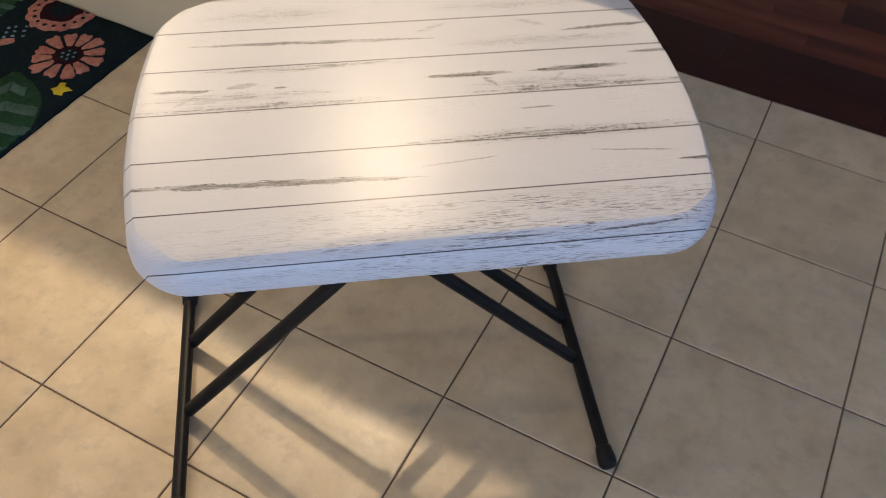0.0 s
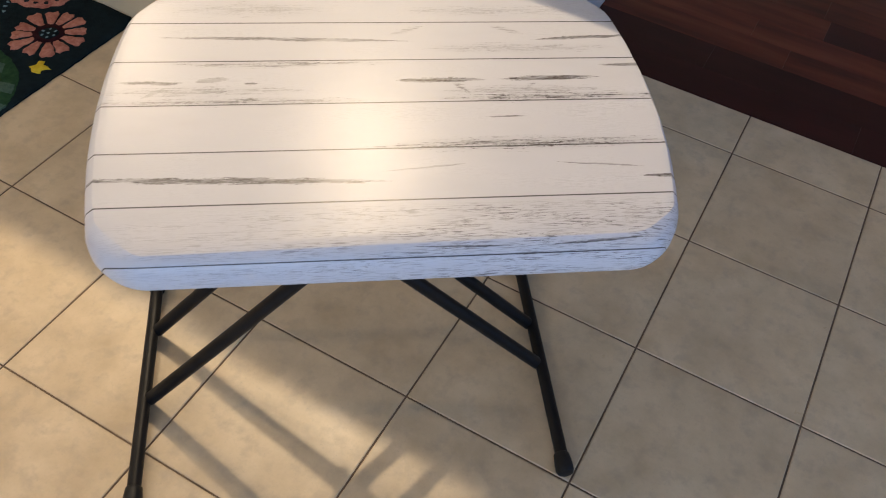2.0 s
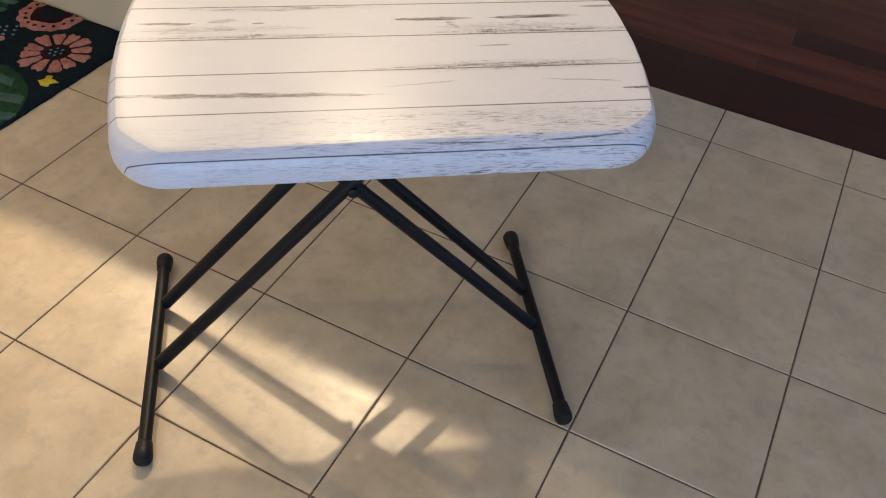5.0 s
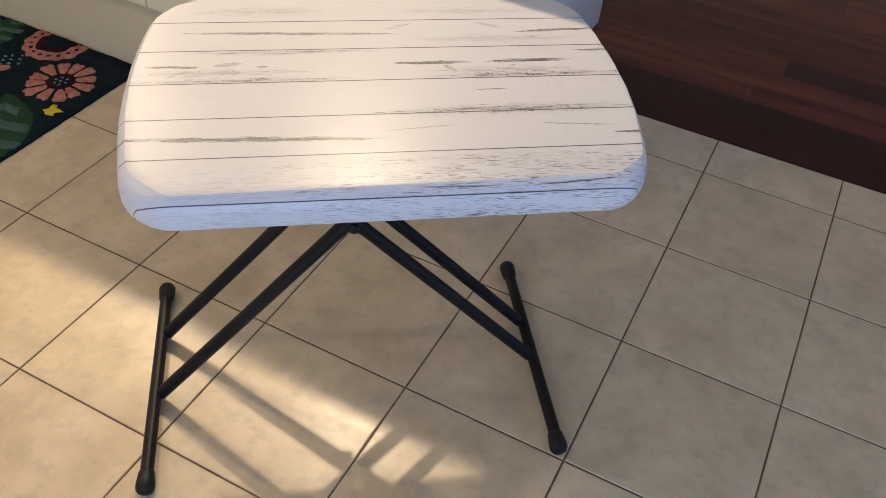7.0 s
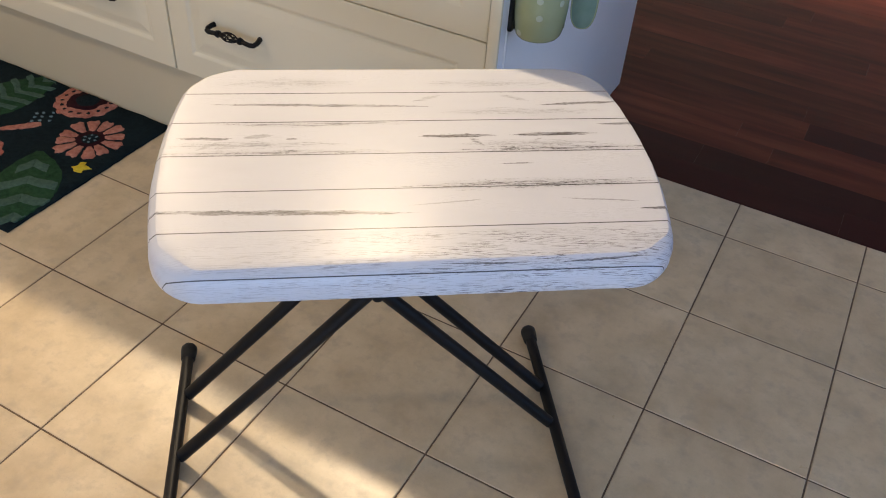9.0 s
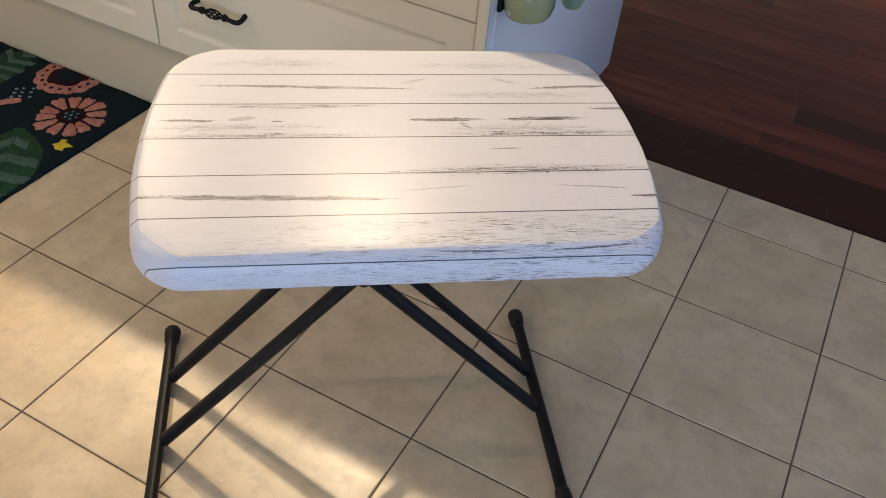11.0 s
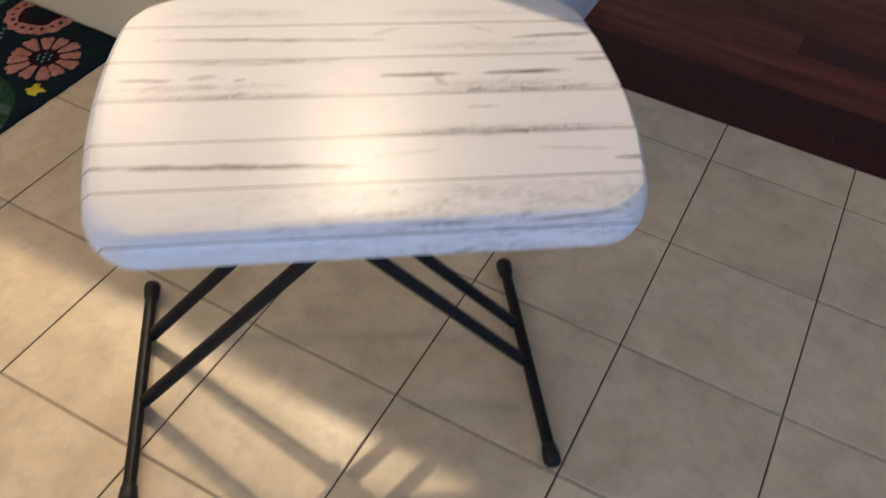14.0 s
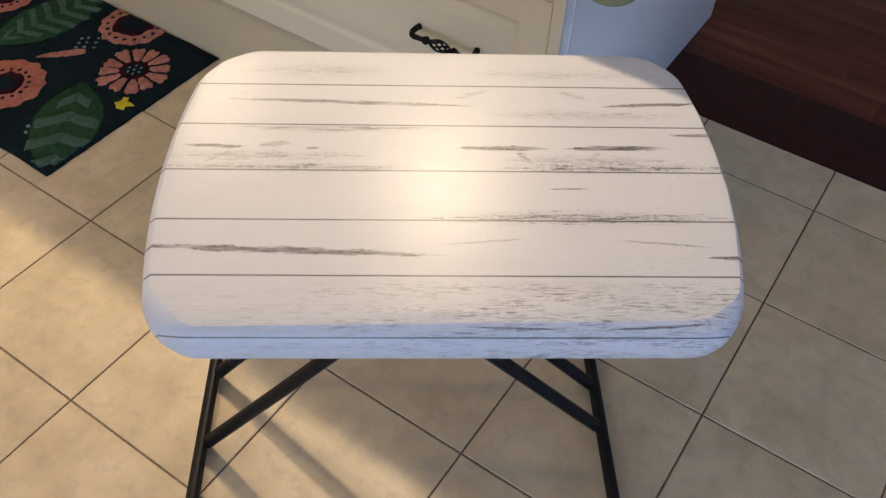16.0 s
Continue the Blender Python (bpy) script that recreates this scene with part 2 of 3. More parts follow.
    dust = n.math("MULTIPLY", n.ramp(grit, [(0.52, (0, 0, 0)), (0.66, (1, 1, 1))]), n.ramp(patch, [(0.46, (0, 0, 0)), (0.64, (1, 1, 1))]))
    ink = n.math("MAXIMUM", ink, n.math("MULTIPLY", dust, 0.11))
    seam = None
    for y0 in SEAMS:
        off = n.math("ABSOLUTE", n.math("SUBTRACT", yy, n.math("MULTIPLY_ADD", wobble, 0.08, y0)))
        m = n.math("SUBTRACT", 1.0, n.math("DIVIDE", n.math("SUBTRACT", off, 0.0007), 0.0006, clamp=True))
        seam = m if seam is None else n.math("MAXIMUM", seam, m)
    base = n.ramp(patch, [(0.3, (0.572, 0.573, 0.600)), (0.7, (0.622, 0.624, 0.652))])
    col = n.mix(ink, base, c4(0.046, 0.034, 0.030))
    col = n.mix(n.math("MULTIPLY", seam, 0.92), col, c4(0.035, 0.028, 0.026))
    folds = n.math("MULTIPLY", n.noise(n.node("ShaderNodeMapping", {0: flat, 2: (0, 0, 0.8), 3: (30, 120, 1)}).outputs[0], 1.0, 3), n.math("MULTIPLY", crease, 4.0))
    n.bump(n.math("ADD", folds, n.math("SUBTRACT", n.math("MULTIPLY", n.noise(flat, 55, 3), 0.6), n.math("MULTIPLY", ink, 0.3))), 0.08, 0.0015)
    return n.set(Base_Color=col, Roughness=0.33, Specular_IOR_Level=0.29)


M_TILE, M_GROUT = mat_tile(), mat_grout()
M_BOARD = mat_board("red_hardwood", (0.056, 0.0125, 0.0075), (0.108, 0.0245, 0.0140), (0.165, 0.045, 0.0260))
M_BOARD_DARK = mat_board("dark_hardwood", (0.022, 0.0038, 0.0036), (0.031, 0.0055, 0.0050), (0.043, 0.0085, 0.0075))
M_CREAM = mat_paint("cream_lacquer", (0.73, 0.655, 0.475), (0.77, 0.70, 0.525), 0.36, 0.04)
M_KICK = mat_paint("kickboard_laminate", (0.60, 0.515, 0.345), (0.64, 0.555, 0.38), 0.45, 0.04)
M_WHITE = mat_paint("white_panel_laminate", (0.78, 0.78, 0.78), (0.82, 0.82, 0.81), 0.30, 0.03)
M_WALL = mat_paint("wall_paint", (0.70, 0.68, 0.64), (0.75, 0.73, 0.69), 0.7, 0.1)
M_CEIL = mat_paint("ceiling_paint", (0.80, 0.80, 0.79), (0.83, 0.83, 0.82), 0.8, 0.1)
M_STONE = mat_plain("benchtop_stone", (0.42, 0.40, 0.37), (0.52, 0.50, 0.46), 40, 0.25)
M_BLACK = mat_black_metal()
M_RUBBER = mat_plain("black_rubber", (0.006, 0.006, 0.006), (0.012, 0.012, 0.012), 30, 0.5, Specular_IOR_Level=0.25)
M_IRON = mat_black_metal("bronze_iron", 0.5)
M_VINYL = mat_vinyl()
M_NAVY = mat_pile("navy_pile", (0.0035, 0.008, 0.011), (0.0095, 0.019, 0.023))
M_CORAL = mat_pile("coral_pile", (0.29, 0.10, 0.075), (0.53, 0.25, 0.19))
M_SALMON = mat_pile("salmon_pile", (0.31, 0.09, 0.065), (0.52, 0.20, 0.145))
M_LEAF = mat_pile("leaf_pile", (0.012, 0.038, 0.018), (0.028, 0.075, 0.034))
M_LEAF_PALE = mat_pile("pale_leaf_pile", (0.040, 0.080, 0.062), (0.080, 0.135, 0.105))
M_YELLOW = mat_pile("yellow_pile", (0.52, 0.38, 0.025), (0.70, 0.55, 0.05))
M_PALE = mat_pile("pale_blue_pile", (0.10, 0.17, 0.20), (0.20, 0.30, 0.33))
M_WINE = mat_pile("wine_pile", (0.014, 0.004, 0.007), (0.035, 0.008, 0.012))
M_GREEN = mat_plain("sage_glaze", (0.29, 0.33, 0.175), (0.36, 0.40, 0.225), 8, 0.16, 0.03, Coat_Weight=0.4)
M_DOT = mat_plain("white_glaze", (0.40, 0.45, 0.32), (0.46, 0.50, 0.37), 20, 0.2, 0.03)
M_GLASSY = mat_plain("translucent_green_plastic", (0.20, 0.33, 0.26), (0.27, 0.40, 0.32), 30, 0.18, 0.2, Transmission_Weight=0.35)
M_ALU = mat_plain("white_aluminium", (0.70, 0.70, 0.69), (0.76, 0.76, 0.75), 20, 0.35)


def mat_glass():
    n = Nodes("window_glass")
    return n.set(Base_Color=c4(0.95, 0.98, 0.97), Roughness=0.01, Transmission_Weight=1.0, IOR=1.45)


M_GLASS = mat_glass()


# ---------------------------------------------------------------- mesh helpers
def link_mesh(name, bm, material, smooth=False):
    me = bpy.data.meshes.new(name)
    bmesh.ops.recalc_face_normals(bm, faces=bm.faces)
    bm.to_mesh(me)
    bm.free()
    me.materials.append(material)
    if smooth:
        me.shade_smooth()
        me.set_sharp_from_angle(angle=radians(38))
    return new(name, me)


def part(name, bm, material, parent, label="", smooth=True, m=None):
    ob = link_mesh(name, bm, material, smooth)
    ob.parent = parent
    if m is not None:
        ob.matrix_basis = m
    return tagged(ob, label)


def box(bm, x0, x1, y0, y1, z0, z1, bevel=0.0, seg=2):
    r = bmesh.ops.create_cube(bm, size=1, matrix=Matrix.Translation(((x0 + x1) / 2, (y0 + y1) / 2, (z0 + z1) / 2)) @ Matrix.Diagonal((x1 - x0, y1 - y0, z1 - z0, 1)))
    if bevel:
        edges = list({e for v in r["verts"] for e in v.link_edges})
        bmesh.ops.bevel(bm, geom=edges, offset=bevel, segments=seg, affect="EDGES", profile=0.5)
    return bm


def boxed(*a, **k):
    return box(bmesh.new(), *a, **k)


def tube(bm, pts, r, seg=12, caps=True):
    """A round tube along points; r is one radius or one for each point."""
    pts = [Vector(p) for p in pts]
    rs = r if isinstance(r, (list, tuple)) else [r] * len(pts)
    rings, up = [], None
    for i, p in enumerate(pts):
        d = (pts[min(i + 1, len(pts) - 1)] - pts[max(i - 1, 0)]).normalized()
        if up is None:
            up = d.orthogonal().normalized()
        up = (up - d * up.dot(d)).normalized()
        side = d.cross(up)
        rings.append([bm.verts.new(p + rs[i] * (math.cos(a) * up + math.sin(a) * side)) for a in (2 * math.pi * k / seg for k in range(seg))])
    for a, b in zip(rings, rings[1:]):
        for k in range(seg):
            bm.faces.new((a[k], a[(k + 1) % seg], b[(k + 1) % seg], b[k]))
    if caps:
        bm.faces.new(rings[0][::-1])
        bm.faces.new(rings[-1])
    return bm


def lathe(bm, prof, seg=32, sx=1.0, sy=1.0):
    """Turn a profile of (radius, height) round z."""
    rings = [[bm.verts.new((r * sx * math.cos(2 * math.pi * k / seg), r * sy * math.sin(2 * math.pi * k / seg), z)) for k in range(seg)] for r, z in prof]
    for a, b in zip(rings, rings[1:]):
        for k in range(seg):
            bm.faces.new((a[k], a[(k + 1) % seg], b[(k + 1) % seg], b[k]))
    bm.faces.new(rings[0][::-1])
    bm.faces.new(rings[-1])
    return bm


def slab(bm, outline, z0, z1, round_=0.0):
    """A flat piece with the given outline; its upper edge is drawn in a little."""
    n = len(outline)
    cx, cy = sum(p[0] for p in outline) / n, sum(p[1] for p in outline) / n
    levels = [(0, z0), (0, z1 - round_), (round_ * 0.4, z1 - round_ * 0.35), (round_, z1)] if round_ else [(0, z0), (0, z1)]
    rings = []
    for inset, z in levels:
        ring = []
        for x, y in outline:
            d = math.hypot(x - cx, y - cy) or 1
            k = max(0.0, 1 - inset / d)
            ring.append(bm.verts.new((cx + (x - cx) * k, cy + (y - cy) * k, z)))
        rings.append(ring)
    for a, b in zip(rings, rings[1:]):
        for k in range(n):
            bm.faces.new((a[k], a[(k + 1) % n], b[(k + 1) % n], b[k]))
    bm.faces.new(rings[0][::-1])
    bm.faces.new(rings[-1])
    return bm


def empty(name, label, category, group="", kind="", m=None):
    ob = new(name)
    if m is not None:
        ob.matrix_basis = m
    return tagged(ob, label, category, group, kind)


# ---------------------------------------------------------------- the room
X0, X1, Y0, Y1, TOP = -2.664, 3.33, -2.997, 4.62, 2.5
PITCH, EDGE = 0.333, 1.165


def room():
    t = 0.12
    bm = boxed(X0 - t, X0, Y0 - t, Y1 + t, -0.2, TOP)
    tagged(link_mesh("wall_west", bm, M_WALL), "plain painted wall closing the room", "wall", kind="structure")
    bm = boxed(X0, X1, Y1, Y1 + t, -0.2, TOP)
    tagged(link_mesh("wall_north", bm, M_WALL), "plain painted wall closing the room", "wall", kind="structure")
    # east wall with a wide glazed opening
    bm = bmesh.new()
    for b in ((Y0, -1.45, -0.2, TOP), (1.65, Y1, -0.2, TOP), (-1.45, 1.65, 2.15, TOP), (-1.45, 1.65, -0.2, 0.08)):
        box(bm, X1, X1 + t, b[0], b[1], b[2], b[3])
    tagged(link_mesh("wall_east", bm, M_WALL), "plain painted wall with a wide window opening", "wall", kind="structure")
    bm = bmesh.new()
    for b in ((X0, -0.2, -0.2, TOP), (2.2, X1, -0.2, TOP), (-0.2, 2.2, 1.55, TOP), (-0.2, 2.2, -0.2, 0.35)):
        box(bm, b[0], b[1], Y0 - t, Y0, b[2], b[3])
    tagged(link_mesh("wall_south", bm, M_WALL), "plain painted wall with a window opening", "wall", kind="structure")
    bm = boxed(X0 - t, X1 + t, Y0 - t, Y1 + t, TOP, TOP + 0.1)
    tagged(link_mesh("ceiling", bm, M_CEIL), "plain white painted ceiling", "ceiling", kind="structure")

    def window(name, m, w, h, panes):
        win = empty(name, "white aluminium framed window with clear panes", "window", kind="structure", m=m)
        f = 0.05
        bm = bmesh.new()
        box(bm, -w / 2, w / 2, 0.03, 0.09, 0, f), box(bm, -w / 2, w / 2, 0.03, 0.09, h - f, h)
        for i in range(panes + 1):
            x = -w / 2 + i * (w - f) / panes
            box(bm, x, x + f, 0.032, 0.088, f, h - f)
        part("window_frame", bm, M_ALU, win, smooth=False)
        for i in range(panes):
            x = -w / 2 + i * (w - f) / panes + f
            p = part("pane", boxed(x, x + (w - f) / panes - f, 0.057, 0.063, f, h - f), M_GLASS, win, smooth=False)
            p.visible_shadow = False

    window("window_1", pose(X1, 0.1, 0.08, 0, 0, -90), 3.1, 2.07, 3)
    window("window_2", pose(1.0, Y0, 0.35, 0, 0, 180), 2.4, 1.2, 2)


def cabinet_run():
    # kickboard, island end panel, trim and benchtop
    tagged(link_mesh("kickboard", boxed(X0, -0.2, 0.605, 0.621, 0, 0.238, 0.001), M_KICK), "cream laminate kickboard under the drawers, meeting the tiles", "kickboard", kind="structure")
    end = empty("island_end_panel", "white laminate end panel of the kitchen island", "end panel")
    part("panel", boxed(-0.198, -0.178, 0.562, 1.61, 0, 0.95, 0.0015), M_WHITE, end)
    part("front_edge_strip", boxed(-0.200, -0.176, 0.553, 0.5615, 0.20, 0.95, 0.001), M_CREAM, end, "cream edge strip")
    part("joint_strip", boxed(-0.1785, -0.1745, 0.592, 0.600, 0, 0.95, 0.001), M_WHITE, end)
    # out of view; end and back overhang are lengthened to shade the floors from LAMP
    bt = link_mesh("benchtop", boxed(X0, 0.15, 0.508, 2.12, 0.952, 0.990, 0.006, seg=3), M_STONE)
    tagged(bt, "pale stone benchtop on the kitchen island", "benchtop")
    back = link_mesh("island_back_panel", boxed(X0, -0.2, 1.59, 1.61, 0, 0.95), M_WHITE)
    tagged(back, "white laminate back panel of the kitchen island", "panel")

    def front(bm, w, h):
        """A lacquered drawer front with a soft routed panel, its face at y = 0."""
        rings = []
        for ins, y in ((0.0, 0.019), (0.0, 0.002), (0.0008, 0.0005), (0.003, 0.0), (0.060, 0.0), (0.064, 0.0012), (0.070, 0.0045), (0.076, 0.0052), (0.098, 0.0012), (0.106, 0.0006)):
            rings.append([bm.verts.new(p) for p in ((ins - w / 2, y, ins), (w / 2 - ins, y, ins), (w / 2 - ins, y, h - ins), (ins - w / 2, y, h - ins))])
        for a, b in zip(rings, rings[1:]):
            for k in range(4):
                bm.faces.new((a[k], a[(k + 1) % 4], b[(k + 1) % 4], b[k]))
        bm.faces.new(rings[-1])
        bm.faces.new(rings[0][::-1])
        return bm

    def handle(bm):
        """A wrought bird-cage pull, 145 mm long, standing 30 mm off the front."""
        arc = [(-0.069, 0.0, 0.003), (-0.072, -0.010, 0.002), (-0.0735, -0.020, 0.0), (-0.070, -0.028, -0.002), (-0.062, -0.032, -0.002), (-0.050, -0.032, -0.001), (-0.038, -0.031, 0.0), (-0.026, -0.031, 0.0)]
        rad = [0.0066, 0.0064, 0.0062, 0.0062, 0.0060, 0.0056, 0.0052, 0.0046]
        for s in (1, -1):
            tube(bm, [(s * x, y, z) for x, y, z in arc], rad, 10)
            # a turned collar of three beads beside the cage
            beads = ((-0.0400, 0.0054), (-0.0385, 0.0078), (-0.0365, 0.0080), (-0.0350, 0.0060), (-0.0335, 0.0088), (-0.0310, 0.0092), (-0.0290, 0.0066), (-0.0275, 0.0062))
            tube(bm, [(s * x, -0.031, 0) for x, _ in beads], [r for _, r in beads], 12)
        for k in range(6):
            for turn in (1, -1):
                pts = []
                for i in range(11):
                    s = i / 10
                    a = turn * s * math.pi * 0.9 + k * math.pi / 3
                    r = 0.0025 + 0.0088 * math.sin(math.pi * s)
                    pts.append((-0.027 + 0.054 * s, -0.031 + r * math.cos(a), r * math.sin(a)))
                tube(bm, pts, 0.0016, 5, caps=False)
        return bm

    def unit(x0, x1):
        u = empty("drawer_cabinet", "cream lacquered drawer cabinet with dark iron pulls, above the kickboard", "cabinet", "island drawer cabinets", m=pose((x0 + x1) / 2, 0.56, 0.243))
        w = x1 - x0
        part("body", boxed(-w / 2 + 0.001, w / 2 - 0.001, 0.0215, 0.60, -0.003, 0.702), M_CREAM, u)
        for z0, h in ((0.0, 0.3305), (0.333, 0.367)):
            f = part("drawer_front", front(bmesh.new(), w - 0.004, h), M_CREAM, u, smooth=False, m=pose(0, 0, z0))
            for x in (-0.22, 0.22):
                part("handle", handle(bmesh.new()), M_IRON, f, "dark wrought-iron bird-cage handle", m=pose(x, 0, 0.166))

    unit(-1.083, -0.202)
    unit(-1.966, -1.085)
    unit(X0 + 0.004, -1.968)


room()
cabinet_run()


# ---------------------------------------------------------------- the folding table
def table():
    t = empty("folding_table", "white plank-print folding table with black steel cross legs on the tiles", "table", m=pose(-0.118, -0.014, 0, 0, 0, 36.0))
    # tabletop: barrel-ended outline with rolled rim
    L, W = 0.366, 0.2565

    def outline(inset):
        pts = []
        for qx, qy in ((1, 1), (-1, 1), (-1, -1), (1, -1)):
            arc, R = [], 0.080 if qy > 0 else 0.062
            for k in range(13):
                a = math.pi / 2 * k / 12
                arc.append((L - R + R * math.cos(a), W - R + R * math.sin(a)))
            side = [(L, (W - R) * k / 6) for k in range(6)]
            quarter = side + arc
            if qx * qy < 0:
                quarter = quarter[::-1]
            pts += [(qx * x, qy * y) for x, y in quarter]
        out = []
        for x, y in pts:
            x *= (1 - 0.085 * (y / W) ** 2) * (0.977 if x > 0 else 1.0)
            if x > 0 and y < 0:
                x *= 1 - 0.022 * (y / W) ** 2
            y *= 0.983 if y > 0 else 1.0
            if not out or math.hypot(x - out[-1][0], y - out[-1][1]) > 1e-5:
                out.append((x, y))
        if math.hypot(out[0][0] - out[-1][0], out[0][1] - out[-1][1]) < 1e-5:
            out.pop()
        if inset < 0.001:
            return [(x + 0.0007 * math.sin(31 * y + 17 * x), y + 0.0006 * math.sin(43 * x + 9 * y)) for x, y in out]
        res, n = [], len(out)
        for i, (x, y) in enumerate(out):
            ax, ay = out[i - 1]
            bx, by = out[(i + 1) % n]
            d = math.hypot(bx - ax, by - ay)
            # the wrapped edge is tight, softer at the front corners and along half of the front
            nx, ny = (by - ay) / d, -(bx - ax) / d
            front = max(0.0, -ny)
            sm = min(1.0, max(0.0, (x + 0.17) / 0.24))
            soft = 0.85 * front ** 4 * sm * sm * (3 - 2 * sm) + 2.3 * front * front * nx * nx
            k = inset * (0.66 + 0.24 * front + 0.35 * max(0.0, -nx) + soft + 0.10 * math.sin(37 * x + 1.0) * front + 0.05 * math.sin(90 * (x + y)))
            res.append((x - k * nx, y - k * ny))
        return res

    bm = bmesh.new()
    rings = []
    for ins, z in ((0.034, -0.050), (0.014, -0.0505), (0.006, -0.0495), (0.0018, -0.0465), (0.0, -0.038), (0.0006, -0.022), (0.0022, -0.0140), (0.0044, -0.0085), (0.0082, -0.0045), (0.0120, -0.0007), (0.0127, -0.0002), (0.0136, 0.0), (0.026, 0.0)):
        rings.append([bm.verts.new((x, y, z)) for x, y in outline(ins)])
    n = len(rings[0])
    for a, b in zip(rings, rings[1:]):
        for k in range(n):
            bm.faces.new((a[k], a[(k + 1) % n], b[(k + 1) % n], b[k]))
    bm.faces.new(rings[0][::-1])
    bm.faces.new(rings[-1])
    part("tabletop", bm, M_VINYL, t, "white vinyl-covered top printed with weathered planks", m=pose(0.06, -0.0185, 0.677, 0, 0, -0.75))

    # floor rails with rubber ends
    for x in (-0.366, 0.366):
        rail = part("foot_rail", tube(bmesh.new(), [(x, -0.222, 0.0175), (x, -0.1, 0.0175), (x, 0.1, 0.0175), (x, 0.222, 0.0175)], 0.0115, 18), M_BLACK, t)
        for s in (-1, 1):
            pts = [(x, s * y, 0.0165) for y in (0.205, 0.207, 0.216, 0.228, 0.238, 0.243, 0.245)]
            part("rubber_cap", tube(bmesh.new(), pts, [0.0125, 0.0142, 0.0150, 0.0165, 0.0163, 0.0135, 0.008], 18), M_RUBBER, rail, "black rubber end cap")
    # crossing struts: a wide pair from one rail, a narrow pair from the other
    for y in (0.111, -0.038):
        part("strut", tube(bmesh.new(), [(-0.356, y, 0.018), (-0.19, y, 0.205), (0.009, y, 0.432), (0.185, y, 0.628)], 0.0122, 16), M_BLACK, t)
    for y in (0.076, -0.016):
        part("strut", tube(bmesh.new(), [(0.358, y, 0.018), (0.19, y, 0.206), (0.009, y, 0.408), (-0.185, y, 0.622)], 0.0118, 16), M_BLACK, t)
    part("pivot_bolt", tube(bmesh.new(), [(0.009, -0.0555, 0.418), (0.009, -0.053, 0.418), (0.009, -0.050, 0.418), (0.009, 0.124, 0.418)], [0.004, 0.009, 0.009, 0.006], 14), M_BLACK, t)
    for x, y0, y1 in ((0.185, -0.15, 0.20), (-0.185, -0.12, 0.17)):
        part("cross_tube", tube(bmesh.new(), [(x, y0, 0.622), (x, y1, 0.622)], 0.0105, 14), M_BLACK, t)


table()


